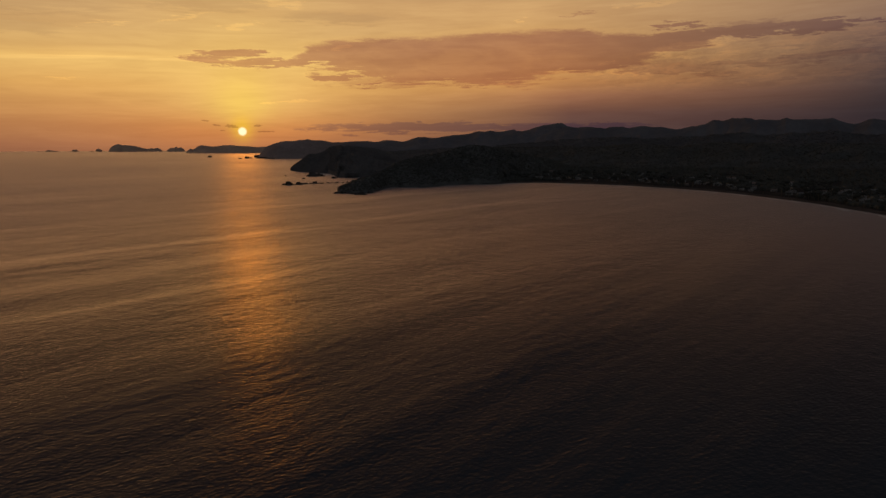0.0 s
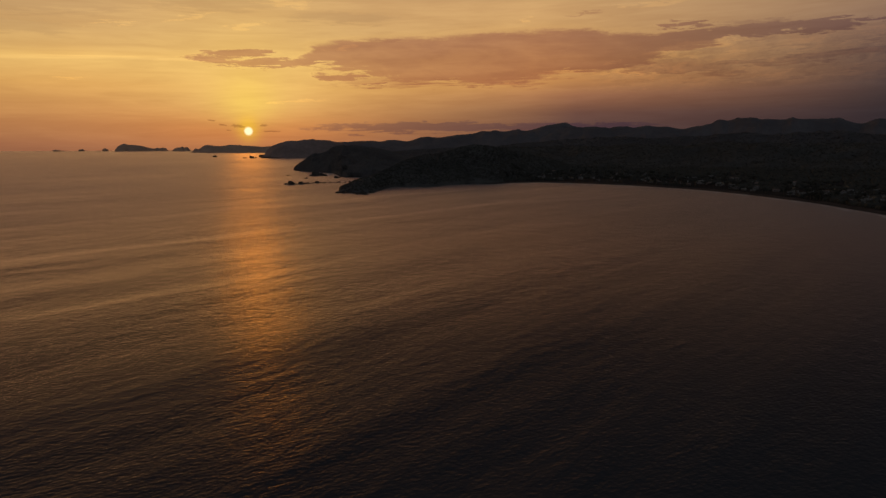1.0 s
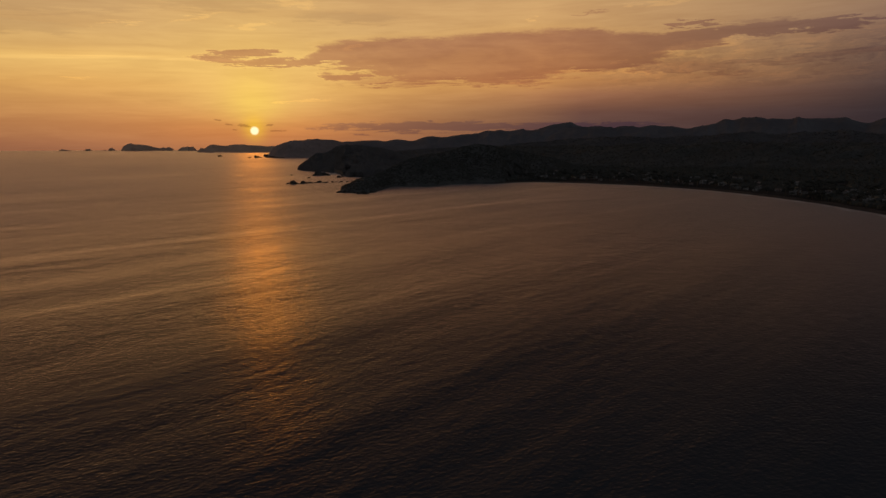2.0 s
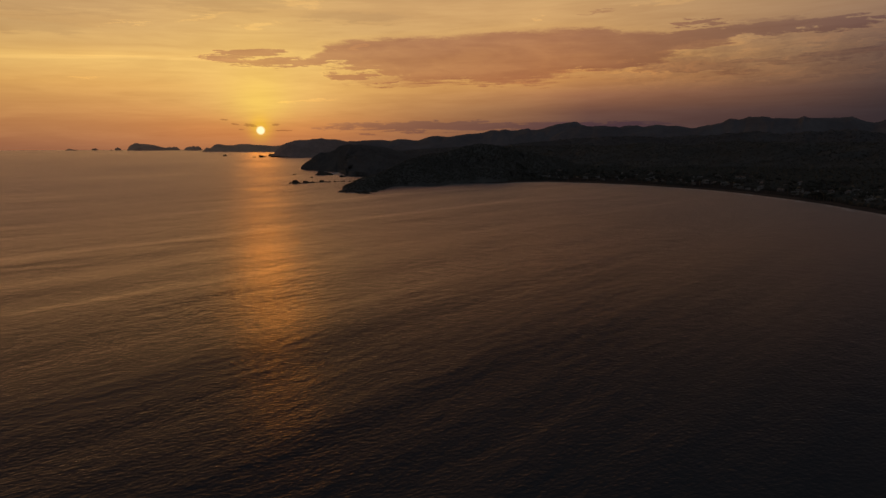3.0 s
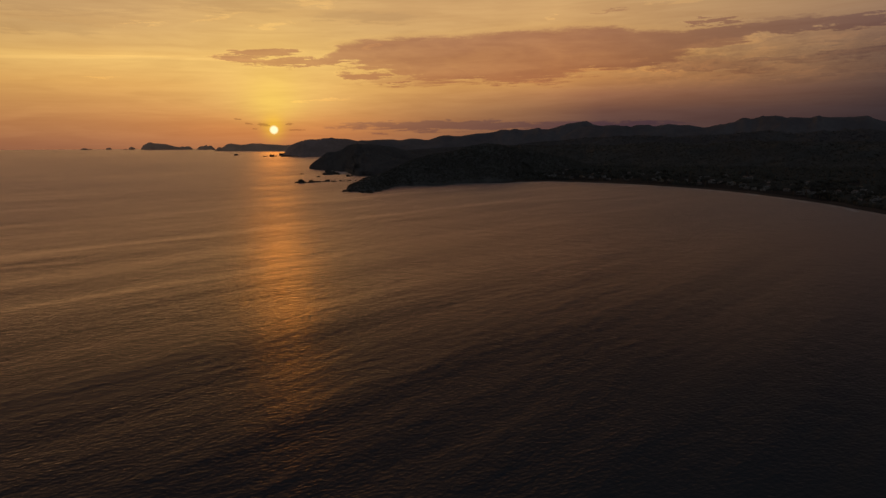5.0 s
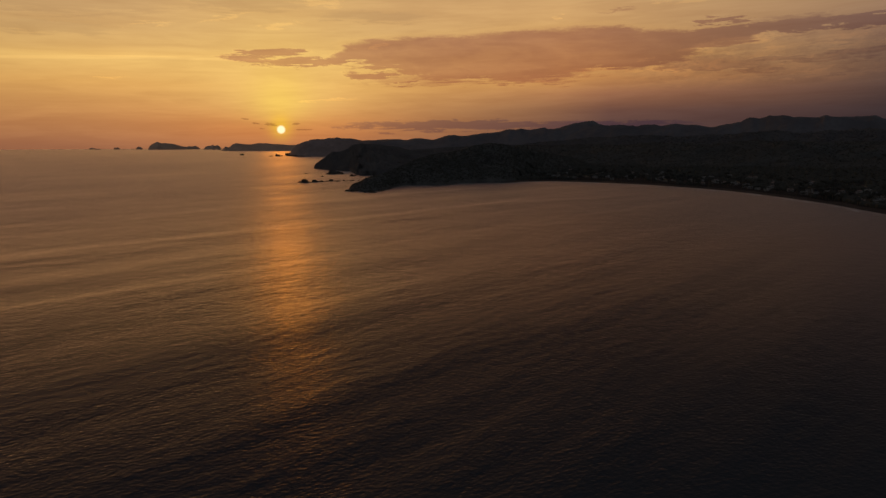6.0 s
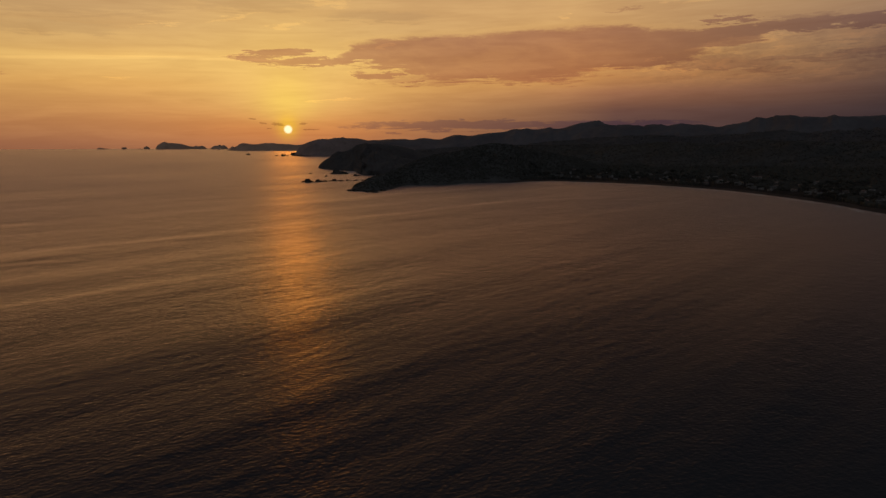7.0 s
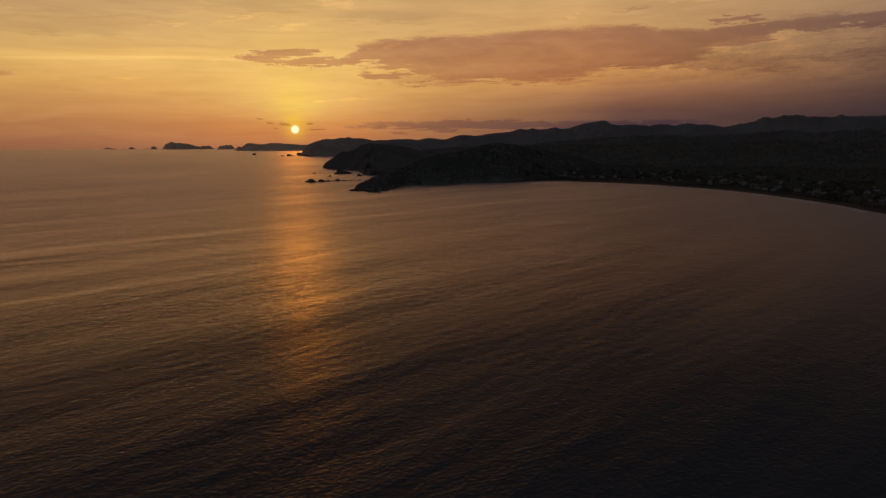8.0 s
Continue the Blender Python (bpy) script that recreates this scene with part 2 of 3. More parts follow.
def surface(name, low, high, size, rough=0.9, relief=0.3, fine_size=None, spots=None):
    """A matt material: two base colours mixed by coarse and fine noise, with relief of that height in metres."""
    mat = bpy.data.materials.new(name)
    mat.use_nodes = True
    n = Nodes(mat.node_tree)
    where = n.put("ShaderNodeTexCoord").outputs["Object"]
    coarse = n.noise(where, 1.0 / size, 5.0, 0.55)
    grain = n.noise(where, 1.0 / (fine_size or size * 0.12), 4.0, 0.6)
    blend = n.span(n.m("ADD", n.m("MULTIPLY", coarse, 0.6), n.m("MULTIPLY", grain, 0.4)), 0.35, 0.65)
    col = n.mix(blend, (*low, 1), (*high, 1))
    if spots:
        patch = n.span(n.noise(where, 1.0 / (size * 2.3), 3.0, 0.6), 0.52, 0.62)
        col = n.mix(patch, col, (*spots, 1))
    info = n.put("ShaderNodeObjectInfo").outputs["Random"]
    col = n.mix(1.0, col, n.ramp(info, [(0.0, (0.8, 0.8, 0.8, 1)), (1.0, (1.1, 1.1, 1.1, 1))]), "MULTIPLY")
    bsdf = n.put("ShaderNodeBsdfPrincipled")
    n.wire(col, bsdf.inputs["Base Color"])
    n.wire(n.span(grain, 0.3, 0.7, out=(rough - 0.08, min(1.0, rough + 0.06))), bsdf.inputs["Roughness"])
    bsdf.inputs["Specular IOR Level"].default_value = 0.06
    bump = n.put("ShaderNodeBump")
    bump.inputs["Distance"].default_value = relief
    bump.inputs["Strength"].default_value = 0.7
    n.wire(n.m("ADD", coarse, grain), bump.inputs["Height"])
    n.wire(bump.outputs[0], bsdf.inputs["Normal"])
    n.wire(bsdf.outputs[0], n.put("ShaderNodeOutputMaterial").inputs[0])
    return mat


def sea_water():
    mat = bpy.data.materials.new("sea_water")
    mat.use_nodes = True
    n = Nodes(mat.node_tree)
    where = n.put("ShaderNodeTexCoord").outputs["Object"]
    c, s = math.cos(radians(SWELL)), math.sin(radians(SWELL))
    along = n.vm("DOT_PRODUCT", where, (c, s, 0))       # along the crests
    across = n.vm("DOT_PRODUCT", where, (-s, c, 0))     # the way the swell runs
    calm = n.noise(n.xyz(n.m("MULTIPLY", along, 0.0026), n.m("MULTIPLY", across, 0.011), 0.0), 1.0, 3.0, 0.5)
    calm = n.span(calm, 0.28, 0.72)
    # a few long swells that run in from the open sea, each with a smooth back
    wander = n.m("MULTIPLY", n.m("SUBTRACT", n.noise(n.xyz(n.m("MULTIPLY", along, 0.006), n.m("MULTIPLY", across, 0.006), 4.0), 1.0, 2.0, 0.5), 0.5), 44.0)
    line = n.m("ADD", across, wander)
    rollers = None
    for place, wide, tall in ((82, 6, 0.1), (107, 6, 0.14), (132, 7, 0.3), (178, 7, 0.15), (221, 8, 0.75), (268, 8, 0.35), (330, 10, 1.35), (392, 9, 0.4), (460, 12, 0.9), (560, 15, 0.6), (690, 18, 0.8)):
        d = n.m("SUBTRACT", line, place)
        back, face = (2.6, 1.4) if place < 200 else (1.0, 4.5)      # the swell steepens as it runs in
        d = n.m("POWER", n.m("MAXIMUM", n.m("DIVIDE", d, back * wide), n.m("DIVIDE", d, -face * wide)), 2.0)
        d = n.m("MULTIPLY", n.m("EXPONENT", n.m("MULTIPLY", d, -1.0)), tall)
        rollers = d if rollers is None else n.m("ADD", rollers, d)
    patchy = n.noise(n.xyz(n.m("MULTIPLY", along, 0.009), n.m("MULTIPLY", across, 0.02), 6.0), 1.0, 2.0, 0.5)
    rollers = n.m("MULTIPLY", rollers, n.span(patchy, 0.3, 0.6, out=(0.3, 1.0)))
    calm = n.m("MINIMUM", n.m("ADD", calm, n.m("MULTIPLY", rollers, 0.3)), 1.2)
    far_off = n.vm("LENGTH", where)
    # slicks: smooth lines drawn out by the currents offshore
    drift = n.noise(n.xyz(n.m("DIVIDE", along, 420.0), n.m("DIVIDE", across, 190.0), 21.0), 1.0, 3.0, 0.5, 1.2)
    slick = n.span(n.m("ABSOLUTE", n.m("SUBTRACT", drift, 0.5)), 0.0, 0.03, out=(1.0, 0.0))
    slick = n.m("MULTIPLY", n.m("MULTIPLY", slick, n.span(patchy, 0.4, 0.6)), n.m("MULTIPLY", n.span(far_off, 300, 600), n.span(across, 180, 320)))
    lee = n.span(across, 20, 200, out=(0.75, 0.0))      # the far corner of the bay lies sheltered
    lee = n.m("SUBTRACT", 1.0, n.m("MULTIPLY", lee, n.span(far_off, 90, 300, smooth=False, out=(0.55, 1.0))))
    cw, sw = math.cos(radians(WIND)), math.sin(radians(WIND))
    wind_along, wind_across = n.vm("DOT_PRODUCT", where, (cw, sw, 0)), n.vm("DOT_PRODUCT", where, (-sw, cw, 0))

    def waves(stretch, length, octaves, seed, rough=0.5, wind=False):
        """Wave heights about zero, crests drawn out along the swell or along the wind sea."""
        u, v = (wind_along, wind_across) if wind else (along, across)
        v = n.noise(n.xyz(n.m("DIVIDE", u, length * stretch), n.m("DIVIDE", v, length), seed), 1.0, octaves, rough, 0.2)
        return n.m("SUBTRACT", v, 0.5)

    long_sea = waves(2.2, 22.0, 3.0, 0.0)
    mid_sea = waves(1.1, 6.5, 2.0, 17.0, 0.55, True)
    chop = waves(1.45, 3.0, 3.0, 5.0, 0.55, True)
    ripple = waves(1.6, 0.85, 2.0, 11.0, 0.5, True)
    short = n.m("ADD", n.m("MULTIPLY", chop, 0.27), n.m("MULTIPLY", ripple, 0.35))
    short = n.m("MULTIPLY", short, n.m("MULTIPLY", n.span(far_off, 300, 1000, smooth=False, out=(1.0, 0.35)), n.m("SUBTRACT", 1.0, n.m("MULTIPLY", slick, 0.6))))
    middle = n.m("MULTIPLY", mid_sea, n.span(far_off, 120, 420, smooth=False, out=(0.22, 0.6)))
    height = n.m("ADD", n.m("ADD", n.m("MULTIPLY", long_sea, 0.62), middle), short)
    height = n.m("MULTIPLY", height, n.span(calm, 0.0, 1.0, smooth=False, out=(1.3, 0.6)))
    height = n.m("MULTIPLY", height, lee)
    height = n.m("ADD", height, n.m("MULTIPLY", n.m("ADD", waves(7.0, 46.0, 2.0, 9.0), n.m("MULTIPLY", waves(5.0, 110.0, 1.0, 3.0), 0.5)), 0.6))
    height = n.m("ADD", height, n.m("MULTIPLY", rollers, 0.95))
    bump = n.put("ShaderNodeBump")
    bump.inputs["Distance"].default_value = 0.86
    bump.inputs["Filter Width"].default_value = 0.03
    bump.inputs["Strength"].default_value = 1.0
    n.wire(height, bump.inputs["Height"])
    deep = n.put("ShaderNodeBsdfDiffuse")
    n.wire(n.mix(calm, (0.050, 0.062, 0.075, 1), (0.054, 0.065, 0.078, 1)), deep.inputs["Color"])
    gloss = n.put("ShaderNodeBsdfGlossy")
    gloss.inputs["Color"].default_value = (1.0, 0.91, 0.88, 1)
    offshore = n.span(far_off, 160, 560, smooth=False, out=(0.0, 0.175))   # the open sea is rougher than the bay
    offshore = n.m("ADD", offshore, n.span(far_off, 900, 3400, smooth=False, out=(0.0, -0.08)))
    n.wire(n.m("ADD", n.m("SUBTRACT", offshore, n.m("MULTIPLY", slick, 0.06)), n.span(calm, 0.0, 1.0, smooth=False, out=(0.31, 0.27))), gloss.inputs["Roughness"])
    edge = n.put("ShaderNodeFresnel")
    # sea brightness put in by distance: low IOR dims near water, high lifts far
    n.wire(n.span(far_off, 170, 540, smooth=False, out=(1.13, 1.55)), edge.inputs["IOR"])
    for node in (deep, gloss, edge):
        n.wire(bump.outputs[0], node.inputs["Normal"])
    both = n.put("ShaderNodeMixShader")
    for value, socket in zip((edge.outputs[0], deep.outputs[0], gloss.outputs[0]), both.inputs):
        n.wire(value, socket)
    n.wire(both.outputs[0], n.put("ShaderNodeOutputMaterial").inputs[0])
    return mat


WATER = sea_water()
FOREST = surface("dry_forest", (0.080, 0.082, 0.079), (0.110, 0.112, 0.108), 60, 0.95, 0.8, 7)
# the next three: haze put into the base colour, paler than the near forest
FAR_HAZED = surface("far_forest_hazed", (0.14, 0.137, 0.148), (0.195, 0.19, 0.20), 160, 0.95, 6.0, 22)
SLOPE_HAZED = surface("slope_forest_hazed", (0.108, 0.107, 0.111), (0.15, 0.148, 0.152), 90, 0.95, 1.5, 12)
BLUFF_HAZED = surface("bluff_forest_hazed", (0.112, 0.109, 0.111), (0.146, 0.141, 0.140), 60, 0.95, 0.8, 7)
# cape and islands: warm sunset haze painted in as a pale base colour
CAPE_HAZED = surface("cape_scrub_hazed", (0.28, 0.22, 0.20), (0.38, 0.30, 0.28), 90, 0.95, 4.0, 14)
ISLE_HAZED = surface("island_rock_hazed", (0.56, 0.38, 0.28), (0.68, 0.47, 0.34), 70, 0.9, 3.0, 10)
ROCK = surface("wet_sea_rock", (0.05, 0.045, 0.04), (0.11, 0.10, 0.09), 9, 0.7, 0.6, 1.5)
LEAVES = surface("leaf_canopy", (0.064, 0.066, 0.060), (0.074, 0.077, 0.069), 8, 0.8, 0.4, 1.5)
SAND = surface("damp_sand", (0.060, 0.052, 0.047), (0.105, 0.09, 0.082), 12, 0.8, 0.05, 1.5)
SCRUB = surface("coastal_plain", (0.024, 0.025, 0.027), (0.040, 0.041, 0.043), 30, 0.95, 0.8, 4, spots=(0.048, 0.048, 0.048))
FOAM = surface("sea_foam", (0.62, 0.60, 0.58), (0.80, 0.78, 0.76), 4, 0.6, 0.1, 0.7)
PLASTER = surface("weathered_plaster", (0.19, 0.19, 0.195), (0.35, 0.345, 0.34), 3, 0.85, 0.02, 0.4)
ROOF_TILE = surface("clay_roof", (0.20, 0.15, 0.13), (0.32, 0.25, 0.22), 3, 0.85, 0.05, 0.4)
CONCRETE = surface("concrete_roof", (0.28, 0.28, 0.29), (0.46, 0.46, 0.47), 4, 0.85, 0.03, 0.5)
THATCH = surface("palm_thatch", (0.17, 0.13, 0.09), (0.28, 0.22, 0.15), 1.5, 0.95, 0.1, 0.2)
GLASS = surface("dark_window", (0.02, 0.022, 0.025), (0.04, 0.042, 0.045), 2, 0.2, 0.0, 0.5)
WOOD = surface("painted_wood", (0.14, 0.10, 0.07), (0.24, 0.17, 0.12), 1, 0.7, 0.02, 0.1)
BARK = surface("palm_bark", (0.12, 0.10, 0.08), (0.20, 0.17, 0.13), 1.2, 0.9, 0.04, 0.15)


# ---- mesh helpers ----
def at(azimuth, dist):
    """Plan place at an azimuth (degrees, right positive) and distance from the start."""
    return dist * math.sin(radians(azimuth)), dist * math.cos(radians(azimuth))


def mesh_object(name, verts, faces, material, parent=None, smooth=True):
    me = bpy.data.meshes.new(name)
    me.from_pydata([tuple(v) for v in verts], [], faces)
    me.materials.append(material)
    me.polygons.foreach_set("use_smooth", [smooth] * len(me.polygons))
    me.update()
    ob = new(name, me)
    ob.parent = parent
    return ob


def part(name, bm, material, parent, label=""):
    me = bpy.data.meshes.new(name)
    bm.to_mesh(me)
    bm.free()
    me.materials.append(material)
    ob = new(name, me)
    ob.parent = parent
    return tagged(ob, label)


def grid_faces(rows, cols):
    return [(i * cols + j, i * cols + j + 1, (i + 1) * cols + j + 1, (i + 1) * cols + j) for i in range(rows - 1) for j in range(cols - 1)]


def spline(pts, u):
    """Catmull-Rom through rows of numbers at u from 0 to len - 1."""
    i = min(int(u), len(pts) - 2)
    f = u - i
    p0, p1, p2, p3 = (np.array(pts[min(max(k, 0), len(pts) - 1)], float) for k in (i - 1, i, i + 1, i + 2))
    return 0.5 * (2 * p1 + (p2 - p0) * f + (2 * p0 - 5 * p1 + 4 * p2 - p3) * f * f + (3 * p1 - p0 - 3 * p2 + p3) * f ** 3)


def rough_height(x, y, size, octaves=5):
    return noise.fractal(Vector((x / size, y / size, 1.7)), 1.0, 2.1, octaves)


def ridge(name, crest, behind, material, steps=8, rows=36, craggy=0.05, spur=60.0, bluff=0.75, parent=None):
    """A ridge under a crest line of (azimuth, distance, height, width of the seaward slope) rows, falling by behind metres inland.
    bluff below 1 makes the lower slope steeper."""
    count = (len(crest) - 1) * steps + 1
    verts = []
    for k in range(count):
        a_, d_, z, f_ = spline(crest, k / steps)
        z, f_ = max(z, 0.3), max(f_, 2.0)
        x, y = at(a_, d_)
        out = Vector((x, y, 0)).normalized()
        for j in range(rows):
            s_ = -1 + 2 * j / (rows - 1)
            reach = f_ if s_ < 0 else behind
            px, py = x + out.x * s_ * reach, y + out.y * s_ * reach
            fall = (1 - abs(s_)) ** bluff if abs(s_) > 0.25 else 1 - (1 - 0.75 ** bluff) * (abs(s_) / 0.25) ** 1.6
            gully = rough_height(px, py, spur) * (1 - abs(s_)) + rough_height(px, py, spur * 0.25, 4) * 0.45 * (0.4 + abs(s_))
            h = z * fall * (1 + 0.5 * gully * min(1, abs(s_) * 3)) + z * craggy * (rough_height(px, py, spur * 0.3, 4) + 0.5 * rough_height(px, py, spur * 0.1, 3)) * (1 - abs(s_))
            wob = rough_height(px + 50, py, spur * 0.4, 3) * f_ * 0.10 * abs(s_)
            verts.append((px + out.x * wob, py + out.y * wob, h - 1.5 * abs(s_) ** 3))
    return mesh_object(name, verts, grid_faces(count, rows), material, parent)


def ball(radius=1.0, cuts=1):
    bm = bmesh.new()
    bmesh.ops.create_icosphere(bm, subdivisions=cuts, radius=radius)
    pts, tris = [v.co.copy() for v in bm.verts], [tuple(v.index for v in f.verts) for f in bm.faces]
    bm.free()
    return np.array(pts), tris


ICO, ICO_FACES = ball(1.0, 1)


def clumps(spots, rng, low, high, flat=1.0):
    """Vertices and faces of many uneven leaf clumps standing at the given places."""
    verts, faces = [], []
    for x, y, z in spots:
        size = rng.uniform(low, high)
        pts = ICO * rng.uniform(0.78, 1.22, (len(ICO), 1)) * size * np.array([1.0, 1.0, flat * rng.uniform(0.75, 1.15)])
        base = len(verts)
        verts.extend((pts + (x, y, z + size * 0.45)).tolist())
        faces.extend(tuple(i + base for i in f) for f in ICO_FACES)
    return verts, faces


def wood_over(hill, count, low, high, seed, parent, floor=3.0, leaves=None):
    """A canopy of clumps over the points of a hillside."""
    rng = np.random.default_rng(seed)
    points = np.array([v.co for v in hill.data.vertices])
    quads = np.array([p.vertices[:] for p in hill.data.polygons])
    area = np.array([p.area for p in hill.data.polygons]) * (points[quads][:, :, 2].min(axis=1) > floor)
    corners = points[quads[rng.choice(len(quads), count, p=area / area.sum())]]
    u, v = rng.random((count, 1)), rng.random((count, 1))
    spots = (corners[:, 0] * (1 - u) + corners[:, 1] * u) * (1 - v) + (corners[:, 3] * (1 - u) + corners[:, 2] * u) * v
    spots[:, 2] -= 0.85
    v, f = clumps(spots, rng, low, high, 0.4)
    ob = mesh_object("canopy", v, f, leaves or LEAVES, parent)
    return tagged(ob, kind="stuff")


# ---- the sea: one sheet to the horizon, with real waves where it is near ----
def build_sea():
    fine_az = np.linspace(-48, 48, 520)
    azs = np.concatenate([np.arange(-180, -48, 6.0), fine_az, np.arange(54, 180, 6.0)])
    rs = np.concatenate([[0.5, 25, 45, 60], np.geomspace(72, 620, 330), np.geomspace(630, 4930, 70)])
    A, Rr = np.meshgrid(np.radians(azs), rs)
    X, Y = Rr * np.sin(A), Rr * np.cos(A)
    c, s = math.cos(radians(SWELL)), math.sin(radians(SWELL))
    along, across = X * c + Y * s, -X * s + Y * c
    Z = np.zeros_like(X)
    rng = np.random.default_rng(7)
    for length, high, count in ((46, 0.18, 4), (17, 0.05, 6), (6, 0.025, 9)):
        for _ in range(count):
            turn = rng.normal(0, 0.22)
            k = 2 * math.pi / (length * rng.uniform(0.75, 1.35))
            wave = np.sin(k * (across * math.cos(turn) + along * math.sin(turn)) + rng.uniform(0, 6.28))
            Z += high / math.sqrt(count) * wave
    Z *= np.clip((600 - Rr) / 350, 0, 1) * np.clip((np.radians(50) - np.abs(A)) * 12, 0, 1) * np.clip((Rr - 30) / 40, 0, 1)
    rows, cols = X.shape
    idx = np.arange(rows * cols).reshape(rows, cols)
    nxt = np.roll(idx, -1, axis=1)
    faces = np.stack([idx[:-1], idx[1:], nxt[1:], nxt[:-1]], -1).reshape(-1, 4)
    me = bpy.data.meshes.new("sea")
    me.from_pydata(np.stack([X, Y, Z], -1).reshape(-1, 3).tolist(), [], faces.tolist())
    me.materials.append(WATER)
    me.polygons.foreach_set("use_smooth", [True] * len(me.polygons))
    me.update()
    me.flip_normals() if me.polygons[len(me.polygons) // 2].normal.z < 0 else None
    return tagged(new("water", me), "dark sea water with low swell reflecting the sunset", "water", kind="structure")


build_sea()

# ---- the shore of the bay: (azimuth, distance of the waterline) ----
SHORE = [(-5, 790), (-2, 800), (0.3, 839), (4.3, 846), (6, 878), (8.3, 894), (10.7, 884), (13.1, 873), (15.5, 858), (17.8, 836), (20, 814),
         (22.2, 788), (24.3, 757), (26.4, 722), (28.4, 690), (30.4, 658), (32.2, 622), (34.6, 583), (40, 520), (50, 425), (65, 350), (85, 320)]


def shore_dist(azimuth):
    return float(np.interp(azimuth, [p[0] for p in SHORE], [p[1] for p in SHORE]))


def plain_height(x, y, off):
    """Height of the land at a distance off behind the waterline."""
    if off < 46:
        return -0.5 + 2.4 * off / 46
    return 1.9 + min(off - 46, 500) * 0.006 + max(off - 380, 0) * 0.007 + 0.5 * rough_height(x, y, 40, 3)


def ground_at(azimuth, off):
    x, y = at(azimuth, shore_dist(azimuth) + off)
    return x, y, plain_height(x, y, off)


def build_land():
    verts = []
    azs = np.concatenate([np.arange(-5, 42, 0.25), np.arange(42, 86, 1.5)])
    offs = np.concatenate([[-24, -8, 0, 10, 22, 36, 46], np.geomspace(54, 2300, 60)])
    for a_ in azs:
        r0 = shore_dist(a_)
        for o_ in offs:
            x, y = at(a_, r0 + o_ + 1.5 * rough_height(a_ * 14, o_ * 0.02, 6, 3))
            verts.append((x, y, plain_height(x, y, o_)))
    land = mesh_object("ground", verts, grid_faces(len(azs), len(offs)), SCRUB)
    tagged(land, "dark coastal plain with scrub behind the beach", "ground", kind="structure")
    sand = []
    azs = np.arange(4, 60, 0.2)
    for a_ in azs:
        wide = 27 + 6 * rough_height(a_ * 20, 3, 30, 3)
        for o_ in (-5, 3, 10, 18, wide):
            x, y = at(a_, shore_dist(a_) + o_)
            sand.append((x, y, plain_height(x, y, o_) + 0.12))
    tagged(mesh_object("beach", sand, grid_faces(len(azs), 5), SAND), "damp grey sand beach curving round the bay", "beach", kind="structure")
    foam = []
    azs = np.arange(3.5, 58, 0.08)
    for a_ in azs:
        mid = -7 + 4 * rough_height(a_ * 30, 1, 16, 3)
        wide = min(1.0, 0.35 + (a_ - 3.5) / 20) * 5.5 * max(0.12, 0.7 + 1.4 * rough_height(a_ * 30, 9, 22, 4))
        for o_ in (mid - wide, mid, mid + wide):
            x, y = at(a_, shore_dist(a_) + o_)
            foam.append((x, y, 0.32 if o_ == mid else 0.12))
    tagged(mesh_object("surf", foam, grid_faces(len(azs), 3), FOAM), "thin white line of surf along the beach", "surf", kind="structure")


build_land()

# ---- hills, capes and islands, far to near ----
RANGE_WEST = [(-11.5, 38), (-9.5, 55), (-8.5, 59), (-7.6, 63), (-6.6, 64.5), (-5.9, 60.5), (-4.9, 68.5), (-4.2, 64.5), (-3.4, 61), (-2.4, 77), (-1.7, 82), (-0.9, 79.5),
              (0.8, 90.5), (2.3, 98.5), (3.0, 109), (3.65, 106.5), (4.15, 113.5), (4.8, 109.5), (6.1, 120), (6.5, 113.5), (7.4, 120), (8.5, 138), (9.8, 148.5),
              (10.2, 150), (10.55, 140.5), (11.0, 130), (12.5, 118), (14.5, 96)]
RANGE_NORTH = [(6.5, 4), (7.8, 50), (9.0, 98), (10.5, 122.5), (11.6, 122), (12, 126), (13.4, 125.5), (13.85, 122), (14.4, 126.5), (15.25, 126.3), (15.9, 121), (16.8, 129.4), (17.7, 124),
               (18.4, 124), (19.1, 117.5), (19.7, 117.4), (20.4, 124), (21, 125), (21.9, 131.8), (22.6, 143), (23.05, 139.3), (23.5, 143.7), (23.9, 151.5),
               (24.55, 155.6), (25.1, 153), (25.6, 145.7), (27, 145.7), (27.6, 152), (28.1, 148), (30, 149.7), (30.65, 154.5), (31.3, 142), (32.2, 129.3), (33.2, 146.4),
               (34, 141.4), (37, 150), (41, 138), (47, 128), (56, 105)]
FOOTHILLS = [(2.5, 30), (4, 39), (5.7, 41), (8, 43), (10.6, 46), (13, 45), (16, 50), (19.8, 48), (24, 53), (28, 51), (31, 55), (34.2, 52), (38, 54), (44, 48), (52, 36)]
SLOPES = [(-8, 10), (-5, 24), (-2, 31), (1, 36), (4, 40), (6, 50), (8.5, 57), (10.3, 63), (12, 66), (14.5, 72), (17, 68), (19.5, 72), (22, 78), (24.2, 88), (26, 80), (28.5, 84), (31, 90), (33, 78), (36, 86), (41, 78), (48, 66), (56, 40)]
LONG_ISLAND = [(-21.6, 0.4), (-21.4, 12), (-21.2, 22.5), (-20.95, 19.5), (-20.6, 34.5), (-20.2, 39), (-19.5, 36), (-18.85, 38.7), (-18.4, 41.7), (-17.7, 38.6),
               (-17.05, 37), (-16.4, 35.5), (-15.9, 32), (-15, 33), (-13.5, 20)]
